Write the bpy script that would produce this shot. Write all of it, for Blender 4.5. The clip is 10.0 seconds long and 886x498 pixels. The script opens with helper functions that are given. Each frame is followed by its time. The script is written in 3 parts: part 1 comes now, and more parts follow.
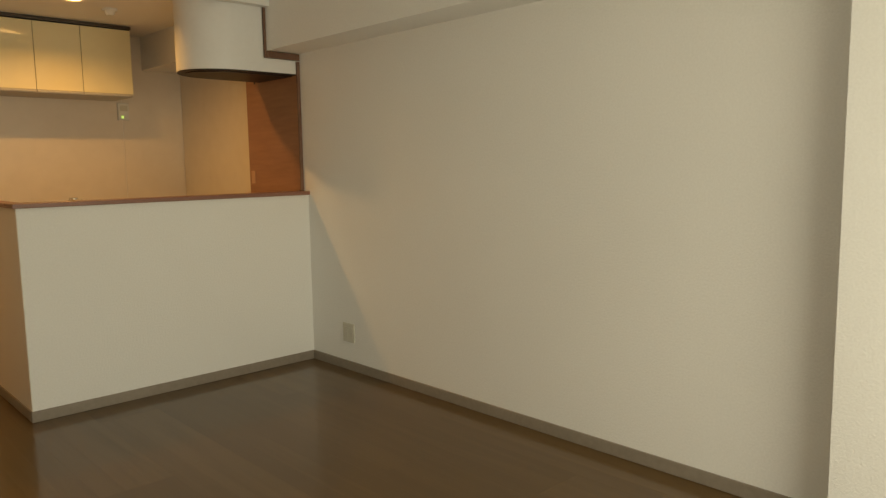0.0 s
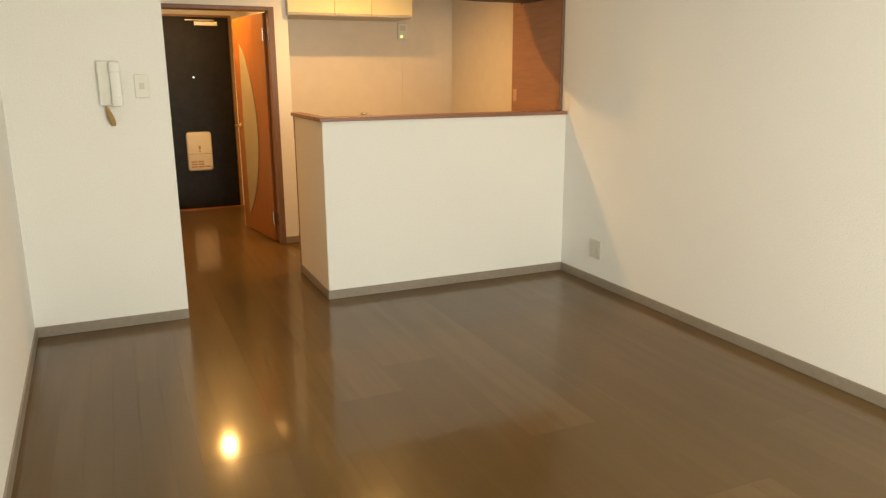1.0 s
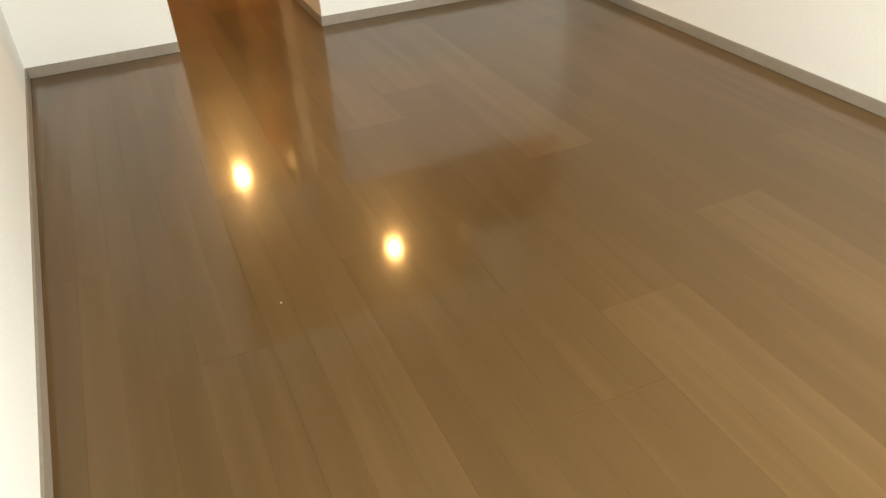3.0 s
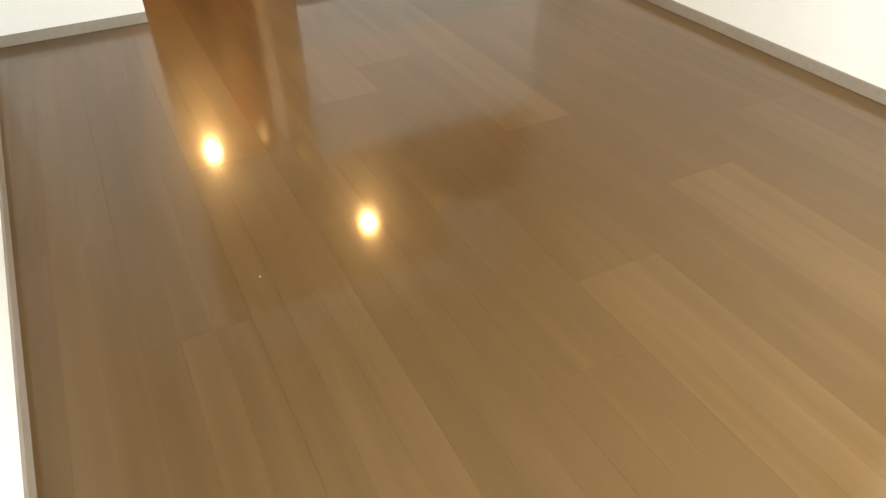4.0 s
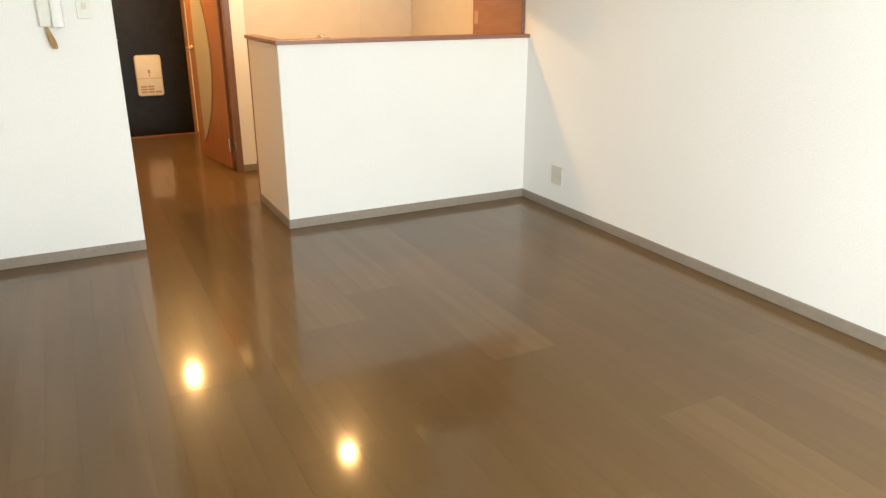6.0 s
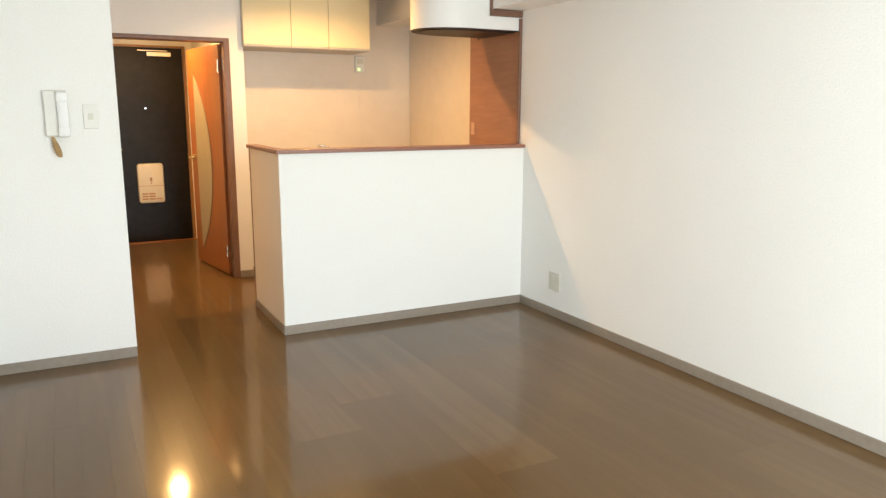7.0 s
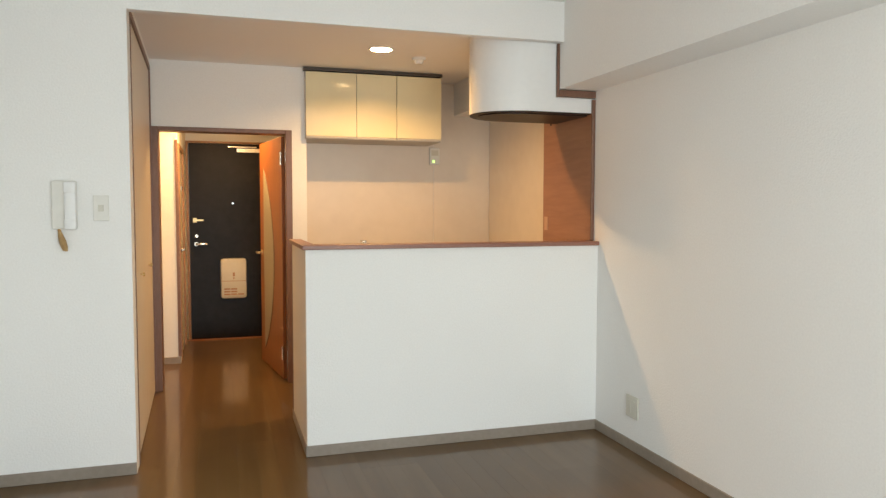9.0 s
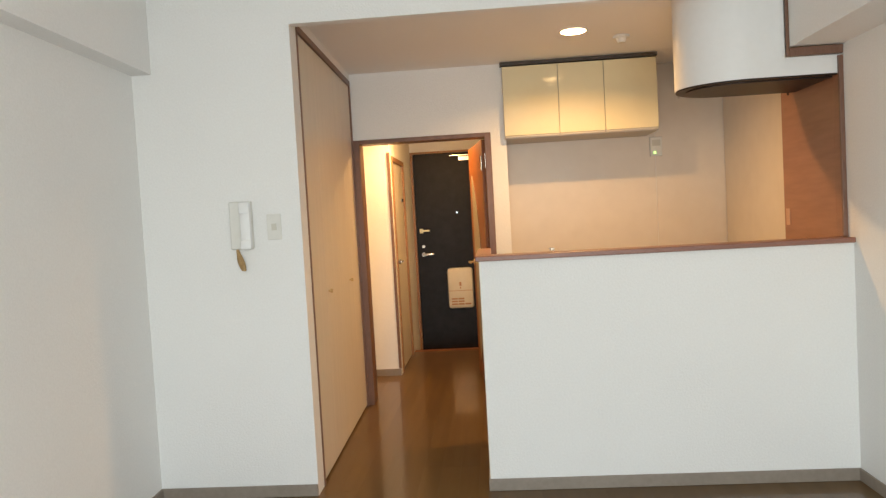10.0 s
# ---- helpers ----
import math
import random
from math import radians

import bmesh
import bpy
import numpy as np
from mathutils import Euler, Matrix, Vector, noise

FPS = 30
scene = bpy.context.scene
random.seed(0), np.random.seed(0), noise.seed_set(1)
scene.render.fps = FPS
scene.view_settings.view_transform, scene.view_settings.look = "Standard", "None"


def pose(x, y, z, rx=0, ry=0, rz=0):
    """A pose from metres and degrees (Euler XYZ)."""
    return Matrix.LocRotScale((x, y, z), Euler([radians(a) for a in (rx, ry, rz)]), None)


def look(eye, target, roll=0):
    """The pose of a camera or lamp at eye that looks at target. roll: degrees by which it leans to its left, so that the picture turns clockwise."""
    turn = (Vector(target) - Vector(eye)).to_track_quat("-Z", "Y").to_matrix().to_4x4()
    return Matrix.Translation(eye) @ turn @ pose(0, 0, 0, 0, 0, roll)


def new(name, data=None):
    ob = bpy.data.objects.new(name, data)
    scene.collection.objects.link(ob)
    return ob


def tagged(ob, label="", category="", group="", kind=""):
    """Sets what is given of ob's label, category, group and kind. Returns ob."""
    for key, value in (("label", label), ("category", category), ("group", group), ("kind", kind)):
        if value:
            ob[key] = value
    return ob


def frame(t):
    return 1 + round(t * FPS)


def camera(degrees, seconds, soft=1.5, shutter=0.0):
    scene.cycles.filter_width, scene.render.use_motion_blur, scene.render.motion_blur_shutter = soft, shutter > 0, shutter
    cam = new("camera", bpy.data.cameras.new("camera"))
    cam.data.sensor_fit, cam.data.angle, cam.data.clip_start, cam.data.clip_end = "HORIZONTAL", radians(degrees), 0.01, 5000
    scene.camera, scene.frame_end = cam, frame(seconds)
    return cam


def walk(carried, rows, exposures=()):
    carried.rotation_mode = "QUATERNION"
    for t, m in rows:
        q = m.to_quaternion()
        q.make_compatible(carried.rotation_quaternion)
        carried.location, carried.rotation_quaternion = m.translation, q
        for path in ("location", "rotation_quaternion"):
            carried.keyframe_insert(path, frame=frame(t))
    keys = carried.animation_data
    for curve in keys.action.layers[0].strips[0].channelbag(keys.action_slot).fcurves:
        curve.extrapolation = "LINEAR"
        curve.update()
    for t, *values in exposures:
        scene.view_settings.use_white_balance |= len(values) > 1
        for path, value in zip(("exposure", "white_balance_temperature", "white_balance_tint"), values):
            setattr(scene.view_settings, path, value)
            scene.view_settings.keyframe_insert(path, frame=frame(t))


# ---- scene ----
cam = camera(63.0, 10.0, soft=1.35)
PATH = [
    (0, (-2.647, -4.063, 1.289), (-1.279, -2.623, 1.055), -0.9),
    (0.2, (-2.704, -4.114, 1.31), (-1.468, -2.563, 1.052), -0.9),
    (0.5, (-2.762, -4.212, 1.332), (-1.737, -2.53, 0.983), -0.5),
    (0.7, (-2.794, -4.234, 1.34), (-1.868, -2.508, 0.936), -1.5),
    (1, (-2.827, -4.256, 1.365), (-2.035, -2.48, 0.898), -0.3),
    (1.5, (-2.812, -4.283, 1.363), (-2.069, -2.49, 0.88), -1.3),
    (2, (-2.828, -4.264, 1.374), (-2.104, -2.537, 0.673), -1.6),
    (2.5, (-2.795, -4.26, 1.379), (-2.139, -2.629, 0.425), -3.1),
    (3, (-2.796, -4.258, 1.368), (-2.161, -2.748, 0.219), -3.0),
    (4.5, (-2.837, -4.256, 1.375), (-2.107, -2.835, 0.172), -0.2),
    (5, (-2.846, -4.253, 1.382), (-2.061, -2.732, 0.348), 0.5),
    (5.5, (-2.831, -4.247, 1.373), (-2.008, -2.622, 0.547), 0.0),
    (7, (-2.821, -4.205, 1.363), (-1.912, -2.464, 0.982), 0.2),
    (7.2, (-2.808, -4.195, 1.359), (-1.905, -2.438, 1.041), 0.0),
    (7.5, (-2.739, -4.175, 1.362), (-1.91, -2.372, 1.108), -1.6),
    (7.7, (-2.689, -4.153, 1.397), (-1.921, -2.323, 1.15), -2.3),
    (8, (-2.588, -4.1, 1.354), (-1.958, -2.205, 1.251), -4.2),
    (8.3, (-2.428, -4.018, 1.346), (-1.788, -2.124, 1.298), -1.6),
    (8.5, (-2.372, -3.943, 1.338), (-1.606, -2.096, 1.272), -0.1),
    (8.6, (-2.322, -3.895, 1.336), (-1.548, -2.052, 1.27), 0.1),
    (8.8, (-2.201, -3.869, 1.326), (-1.434, -2.022, 1.268), 0.0),
    (9, (-2.132, -3.814, 1.328), (-1.545, -1.906, 1.211), 0.1),
    (9.3, (-1.953, -3.726, 1.319), (-1.636, -1.756, 1.181), -2.9),
    (9.5, (-1.863, -3.631, 1.314), (-1.675, -1.644, 1.186), -3.0),
    (9.7, (-1.757, -3.532, 1.326), (-1.716, -1.535, 1.226), -1.4),
    (10, (-1.637, -3.41, 1.323), (-1.777, -1.416, 1.233), -3.2),
]
EXPOSURES = [(0.0, -0.88, 8600, 0), (0.3, -0.47, 8300, 0), (0.6, -0.22, 7900, 0), (1.0, 0.08, 7700, 2), (2.0, 0.32, 7400, 3), (2.5, 0.40, 7300, 3), (3.0, 0.54, 7000, 3), (4.5, 0.87, 6500, 3), (5.5, 0.66, 6450, 3), (7.0, 0.57, 6100, 3), (7.5, 0.50, 6100, 3), (8.0, 0.38, 6050, 3), (8.5, 0.25, 6000, 3), (9.0, 0.10, 6050, 3), (10.0, 0.05, 6050, 4)]
walk(cam, [(t, look(e, g, r)) for t, e, g, r in PATH], EXPOSURES)

# ---- plan, in metres: x along the counter, y into the kitchen, z up ----
X_LEFT, X_PIER, X_COUNTER = -3.332, -2.548, -1.708
Y_WINDOW, Y_DOOR, Y_BACK, Y_STEP, Y_ENTRY = -4.95, 1.68, 2.05, 3.73, 4.22
Z_HEAD, Z_KITCHEN, Z_CEIL, Z_HALL = 2.272, 2.355, 2.54, 2.14
COUNTER_H, COUNTER_D = 1.125, 0.745
BEAM_X, BEAM_Z = -0.235, 2.011
LEFT_BEAM_X, LEFT_BEAM_Z = -3.235, 2.08
KITCHEN_BEAM_Z = 2.09
DOWNLIGHT = (-1.112, 0.88)


def left_at(y):
    """The side wall runs slightly out of square."""
    return X_LEFT - 0.031 * y


# ---- world and lights ----
world = bpy.data.worlds.new("sky_world")
scene.world = world
world.use_nodes = True
sky = world.node_tree.nodes.new("ShaderNodeTexSky")
sky.sky_type, sky.sun_disc = "NISHITA", False
sky.sun_elevation, sky.sun_rotation = radians(40), radians(200)
backdrop_node = world.node_tree.nodes["Background"]
backdrop_node.inputs["Strength"].default_value = 0.15
world.node_tree.links.new(sky.outputs[0], backdrop_node.inputs[0])


def lamp(name, kind, energy, colour, m, size=0.1, size_y=0.0, spread=0):
    data = bpy.data.lights.new(name, kind)
    data.energy, data.color = energy, colour
    if kind == "POINT":
        data.shadow_soft_size = size
    if kind == "AREA":
        data.shape = "RECTANGLE" if size_y else "DISK"
        data.size = size
        if size_y:
            data.size_y = size_y
        if spread:
            data.spread = radians(spread)
    ob = new(name, data)
    ob.matrix_world = m
    return ob


DAY = (1.0, 0.985, 0.95)
WARM = (1.0, 0.515, 0.17)
HALL_WARM = (1.0, 0.51, 0.16)
lamp("window_sky_light", "AREA", 44, DAY, pose(-1.35, Y_WINDOW - 0.02, 1.58, 64, 0, 0), 2.1, 1.0)
# Added fill in the unseen opening, aimed up to brighten ceilings and beam undersides.
lamp("window_upward_fill", "AREA", 41, DAY, pose(-1.35, Y_WINDOW - 0.02, 0.56, 107, 0, 0), 2.1, 0.95)
lamp("kitchen_downlight_lamp", "AREA", 28, WARM, pose(*DOWNLIGHT, Z_KITCHEN + 0.028), 0.096)
lamp("hall_downlight_lamp", "AREA", 20, HALL_WARM, pose(-2.13, 2.40, Z_HALL - 0.035), 0.12)
lamp("hall_downlight_bulb", "POINT", 12, HALL_WARM, pose(-2.13, 2.40, Z_HALL - 0.05), 0.04)


# ---- materials ----
def material(name, colour, rough=0.5, metal=0.0, coat=0.0, coat_rough=0.05):
    m = bpy.data.materials.new(name)
    m.use_nodes = True
    b = m.node_tree.nodes["Principled BSDF"]
    b.inputs["Base Color"].default_value = (*colour, 1)
    b.inputs["Roughness"].default_value = rough
    b.inputs["Metallic"].default_value = metal
    b.inputs["Coat Weight"].default_value = coat
    b.inputs["Coat Roughness"].default_value = coat_rough
    return m, m.node_tree, b


def node(tree, kind, **values):
    n = tree.nodes.new(kind)
    for key, value in values.items():
        n.inputs[key.replace("_", " ")].default_value = value
    return n


def coords(tree, scale=(1, 1, 1)):
    g = tree.nodes.new("ShaderNodeNewGeometry")
    p = tree.nodes.new("ShaderNodeMapping")
    p.inputs["Scale"].default_value = scale
    tree.links.new(g.outputs["Position"], p.inputs["Vector"])
    return p.outputs["Vector"]


def ramp(tree, fac, stops):
    r = tree.nodes.new("ShaderNodeValToRGB")
    while len(r.color_ramp.elements) < len(stops):
        r.color_ramp.elements.new(0.5)
    for e, (at, c) in zip(r.color_ramp.elements, stops):
        e.position, e.color = at, (*c, 1)
    tree.links.new(fac, r.inputs["Fac"])
    return r.outputs["Color"]


def mottled(name, dark, light, rough, fine=60, coarse=1.3, bump=0.0, stretch=(1, 1, 1), metal=0.0, coat=0.0, coat_rough=0.05, detail=4, specular=0.5):
    """A surface that varies at two scales, with fine relief."""
    m, tree, b = material(name, light, rough, metal, coat, coat_rough)
    b.inputs["Specular IOR Level"].default_value = specular
    v = coords(tree, stretch)
    big = node(tree, "ShaderNodeTexNoise", Scale=coarse, Detail=3.0)
    small = node(tree, "ShaderNodeTexNoise", Scale=fine, Detail=float(detail))
    for n in (big, small):
        tree.links.new(v, n.inputs["Vector"])
    mix = tree.nodes.new("ShaderNodeMath")
    mix.operation = "ADD"
    half = tree.nodes.new("ShaderNodeMath")
    half.operation, half.inputs[1].default_value = "MULTIPLY", 0.5
    tree.links.new(big.outputs["Fac"], mix.inputs[0])
    tree.links.new(small.outputs["Fac"], mix.inputs[1])
    tree.links.new(mix.outputs[0], half.inputs[0])
    tree.links.new(ramp(tree, half.outputs[0], [(0.35, dark), (0.65, light)]), b.inputs["Base Color"])
    if bump:
        k = node(tree, "ShaderNodeBump", Strength=bump, Distance=0.002)
        tree.links.new(small.outputs["Fac"], k.inputs["Height"])
        tree.links.new(k.outputs["Normal"], b.inputs["Normal"])
    return m


WALLPAPER = mottled("white_wallpaper", (0.82, 0.815, 0.795), (0.88, 0.875, 0.855), 0.7, fine=110, coarse=0.7, bump=0.9)
CEILING = mottled("ceiling_paper", (0.85, 0.84, 0.825), (0.89, 0.88, 0.865), 0.75, fine=180, coarse=0.8, bump=0.3)
HOOD_WHITE = mottled("white_laminate", (0.81, 0.81, 0.80), (0.84, 0.84, 0.83), 0.4, fine=30, coarse=1.5)
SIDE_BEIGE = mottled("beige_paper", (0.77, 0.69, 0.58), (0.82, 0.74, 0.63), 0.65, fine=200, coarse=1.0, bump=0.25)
BASE_GREY = mottled("taupe_baseboard", (0.25, 0.21, 0.17), (0.30, 0.255, 0.21), 0.45, fine=40, coarse=2.0)
TRIM_BROWN = mottled("brown_trim", (0.155, 0.080, 0.052), (0.21, 0.112, 0.074), 0.4, fine=25, coarse=3, stretch=(8, 8, 1))
TOP_WOOD = mottled("counter_top_wood", (0.23, 0.105, 0.072), (0.32, 0.155, 0.112), 0.4, fine=30, coarse=2, stretch=(1, 10, 10))
PANEL_WOOD = mottled("red_brown_wood", (0.26, 0.122, 0.070), (0.33, 0.160, 0.094), 0.42, fine=5, coarse=1.6, stretch=(1, 1, 9))
FRAME_TAN = mottled("tan_brown_wood", (0.26, 0.13, 0.055), (0.34, 0.18, 0.08), 0.4, fine=18, coarse=2, stretch=(12, 12, 1))
DOOR_WOOD = mottled("orange_wood_door", (0.205, 0.064, 0.011), (0.295, 0.096, 0.0185), 0.32, fine=14, coarse=2, stretch=(14, 14, 0.8), coat=0.3)
CLOSET_WOOD = mottled("pale_closet_wood", (0.69, 0.635, 0.53), (0.75, 0.69, 0.58), 0.4, fine=18, coarse=2, stretch=(14, 14, 0.6))
KITCHEN_PANEL = mottled("cream_kitchen_panel", (0.70, 0.63, 0.54), (0.75, 0.68, 0.59), 0.35, fine=9, coarse=0.9)
CUP_CREAM = mottled("glossy_cream_door", (0.78, 0.705, 0.46), (0.83, 0.755, 0.51), 0.10, fine=4, coarse=1.0, coat=0.6)
CUP_DARK = mottled("dark_cabinet_edge", (0.05, 0.04, 0.03), (0.08, 0.065, 0.05), 0.5, fine=30)
GREY_BOARD = mottled("grey_cabinet_board", (0.50, 0.47, 0.42), (0.56, 0.53, 0.48), 0.5, fine=30)
HOOD_DARK = mottled("dark_hood_underside", (0.014, 0.009, 0.008), (0.032, 0.021, 0.018), 0.45, fine=14, specular=0.25)
STEEL_DARK = mottled("dark_navy_steel_door", (0.006, 0.0055, 0.0065), (0.015, 0.0135, 0.0155), 0.42, fine=16, coarse=2.6, bump=0.12, specular=0.22)
CHROME = mottled("chrome", (0.62, 0.60, 0.56), (0.72, 0.70, 0.66), 0.2, fine=20, metal=1.0)
BRASS = mottled("brass", (0.55, 0.42, 0.20), (0.66, 0.52, 0.28), 0.28, fine=20, metal=1.0)
PLASTIC = mottled("white_plastic", (0.72, 0.71, 0.66), (0.78, 0.77, 0.72), 0.35, fine=20, coarse=4)
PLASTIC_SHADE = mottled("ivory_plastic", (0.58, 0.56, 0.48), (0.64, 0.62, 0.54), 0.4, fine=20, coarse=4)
SOCKET_TAN = mottled("tan_cover_plate", (0.46, 0.27, 0.17), (0.52, 0.31, 0.20), 0.4, fine=20)
DARK_SLOT = mottled("dark_slot", (0.03, 0.028, 0.025), (0.05, 0.045, 0.04), 0.6, fine=20)
TASSEL = mottled("tan_cord", (0.44, 0.29, 0.13), (0.58, 0.41, 0.20), 0.8, fine=120, bump=0.4)
TILE_HALL = mottled("entrance_tile", (0.20, 0.11, 0.05), (0.28, 0.16, 0.08), 0.4, fine=20)
STEEL = mottled("brushed_steel", (0.66, 0.66, 0.65), (0.75, 0.75, 0.74), 0.35, fine=30, stretch=(1, 20, 20), metal=1.0)


def floor_wood():
    m, tree, b = material("brown_wood_flooring", (0.1, 0.06, 0.04), 0.28, 0.0, 0.52, 0.08)
    b.inputs["Specular IOR Level"].default_value = 0.1
    info = tree.nodes.new("ShaderNodeObjectInfo")
    v = coords(tree, (16, 0.9, 16))
    shift = tree.nodes.new("ShaderNodeVectorMath")
    shift.operation = "ADD"
    tree.links.new(v, shift.inputs[0])
    spread = tree.nodes.new("ShaderNodeMath")
    spread.operation, spread.inputs[1].default_value = "MULTIPLY", 31.0
    tree.links.new(info.outputs["Random"], spread.inputs[0])
    tree.links.new(spread.outputs[0], shift.inputs[1])
    grain = node(tree, "ShaderNodeTexNoise", Scale=1.1, Detail=5.0, Distortion=0.3, Roughness=0.52)
    tree.links.new(shift.outputs[0], grain.inputs["Vector"])
    wide = node(tree, "ShaderNodeTexNoise", Scale=0.9, Detail=2.0)
    tree.links.new(coords(tree), wide.inputs["Vector"])
    total = tree.nodes.new("ShaderNodeMath")
    total.operation = "MULTIPLY_ADD"
    total.inputs[1].default_value = 0.29
    tree.links.new(info.outputs["Random"], total.inputs[0])
    soft = tree.nodes.new("ShaderNodeMapRange")
    soft.inputs["To Min"].default_value, soft.inputs["To Max"].default_value = 0.16, 0.72
    tree.links.new(grain.outputs["Fac"], soft.inputs["Value"])
    tree.links.new(soft.outputs["Result"], total.inputs[2])
    more = tree.nodes.new("ShaderNodeMath")
    more.operation = "MULTIPLY_ADD"
    more.inputs[1].default_value = 0.3
    tree.links.new(wide.outputs["Fac"], more.inputs[0])
    strip = tree.nodes.new("ShaderNodeMath")
    strip.operation, strip.inputs[1].default_value = "MULTIPLY_ADD", 0.13
    piece = tree.nodes.new("ShaderNodeNewGeometry")
    tree.links.new(piece.outputs["Random Per Island"], strip.inputs[0])
    tree.links.new(total.outputs[0], strip.inputs[2])
    tree.links.new(strip.outputs[0], more.inputs[2])
    tree.links.new(ramp(tree, more.outputs[0], [(0.30, (0.085, 0.0470, 0.0150)), (0.75, (0.101, 0.0570, 0.0190)), (1.1, (0.127, 0.0740, 0.0275))]), b.inputs["Base Color"])
    wear = tree.nodes.new("ShaderNodeMapRange")
    wear.inputs["To Min"].default_value, wear.inputs["To Max"].default_value = 0.078, 0.10
    tree.links.new(wide.outputs["Fac"], wear.inputs["Value"])
    tree.links.new(wear.outputs["Result"], b.inputs["Coat Roughness"])
    k = node(tree, "ShaderNodeBump", Strength=0.015, Distance=0.001)
    tree.links.new(grain.outputs["Fac"], k.inputs["Height"])
    tree.links.new(k.outputs["Normal"], b.inputs["Normal"])
    return m


FLOOR_WOOD = floor_wood()


def glowing(name, colour, strength):
    m, tree, b = material(name, (0.9, 0.85, 0.75), 0.4)
    b.inputs["Emission Color"].default_value = (*colour, 1)
    b.inputs["Emission Strength"].default_value = strength
    return m


LAMP_GLOW = glowing("lit_lamp_lens", (1.0, 0.82, 0.56), 60)
GREEN_GLOW = glowing("green_pilot_lamp", (0.45, 1.0, 0.15), 1.6)
# Emission stands in for the daylight that comes through the peephole.
PEEP_GLOW = glowing("glowing_peephole", (0.62, 0.78, 1.0), 2.5)
FROSTED = mottled("frosted_glass", (0.26, 0.235, 0.165), (0.34, 0.305, 0.215), 0.28, fine=90, coarse=2, bump=0.3)


# ---- mesh helpers ----
def box(bm, x0, x1, y0, y1, z0, z1, bevel=0.0, segments=2):
    made = bmesh.ops.create_cube(bm, size=1)["verts"]
    for v in made:
        v.co = ((x0 + x1) / 2 + v.co.x * (x1 - x0), (y0 + y1) / 2 + v.co.y * (y1 - y0), (z0 + z1) / 2 + v.co.z * (z1 - z0))
    if bevel:
        edges = list({e for v in made for e in v.link_edges})
        bmesh.ops.bevel(bm, geom=edges, offset=bevel, segments=segments, affect="EDGES", profile=0.5)
    return bm


def boxes(*rows, bevel=0.0):
    bm = bmesh.new()
    for r in rows:
        box(bm, *r, bevel=bevel)
    return bm


def disc(bm, x, y, z, radius, depth, axis="Z", radius2=None, segments=32):
    turn = {"Z": Matrix(), "Y": Matrix.Rotation(radians(90), 4, "X"), "X": Matrix.Rotation(radians(90), 4, "Y")}[axis]
    bmesh.ops.create_cone(bm, cap_ends=True, segments=segments, radius1=radius, radius2=radius if radius2 is None else radius2, depth=depth, matrix=Matrix.Translation((x, y, z)) @ turn)
    return bm


def prism(bm, outline, z0, z1):
    """An upright prism over an outline of (x, y)."""
    low = [bm.verts.new((x, y, z0)) for x, y in outline]
    high = [bm.verts.new((x, y, z1)) for x, y in outline]
    n = len(outline)
    for i in range(n):
        bm.faces.new((low[i], low[(i + 1) % n], high[(i + 1) % n], high[i]))
    bm.faces.new(low[::-1])
    bm.faces.new(high)
    bmesh.ops.recalc_face_normals(bm, faces=bm.faces)
    return bm


def holed_slab(x0, x1, y0, y1, z0, z1, cx, cy, radius, segments=48):
    """A flat slab with one round hole through it."""
    bm = bmesh.new()
    corners = [(x0, y0), (x1, y0), (x1, y1), (x0, y1)]
    ring = [(cx + radius * math.cos(2 * math.pi * i / segments), cy + radius * math.sin(2 * math.pi * i / segments)) for i in range(segments)]
    edges = []
    for loop in (corners, ring):
        vs = [bm.verts.new((x, y, z0)) for x, y in loop]
        edges += [bm.edges.new((vs[i], vs[(i + 1) % len(vs)])) for i in range(len(vs))]
    bmesh.ops.triangle_fill(bm, use_beauty=True, use_dissolve=False, edges=edges)
    made = bmesh.ops.extrude_face_region(bm, geom=list(bm.faces))["geom"]
    bmesh.ops.translate(bm, verts=[v for v in made if isinstance(v, bmesh.types.BMVert)], vec=(0, 0, z1 - z0))
    bmesh.ops.recalc_face_normals(bm, faces=bm.faces)
    return bm


def mesh_of(name, bm, mat, smooth=False):
    me = bpy.data.meshes.new(name)
    bm.to_mesh(me)
    bm.free()
    me.materials.append(mat)
    if smooth:
        me.shade_smooth()
        me.set_sharp_from_angle(angle=radians(35))
    return me


def part(name, bm, mat, parent, label="", smooth=False):
    ob = new(name, mesh_of(name, bm, mat, smooth))
    ob.parent = parent
    if label:
        tagged(ob, label)
    return ob


def thing(name, label, category, at=(0, 0, 0), group="", turn=0):
    ob = new(name)
    ob.empty_display_size = 0.1
    ob.matrix_world = pose(*at, 0, 0, turn)
    return tagged(ob, label, category, group)


def structure(name, bm, mat, label, category):
    return tagged(new(name, mesh_of(name, bm, mat)), label, category, kind="structure")


# ---- the shell of the place ----
T = 0.12
structure("wall_right", boxes((0, T, Y_WINDOW, 0.735, 0, Z_CEIL)), WALLPAPER, "long white wallpapered wall beside the counter", "wall")
structure("wall_kitchen_side", boxes((0.09, T + 0.09, 0.735, Y_BACK, 0, Z_KITCHEN)), WALLPAPER, "kitchen side wall set slightly back", "wall")
structure("wall_left", prism(bmesh.new(), [(X_LEFT - T, 0), (X_LEFT, 0), (left_at(Y_WINDOW), Y_WINDOW), (X_LEFT - T, Y_WINDOW)], 0, Z_CEIL), WALLPAPER, "white wallpapered side wall of the living room", "wall")
structure("wall_pier", boxes((X_LEFT - T, X_PIER, 0, 0.118, 0, Z_CEIL)), WALLPAPER, "white wallpapered wall with the intercom and switch", "wall")
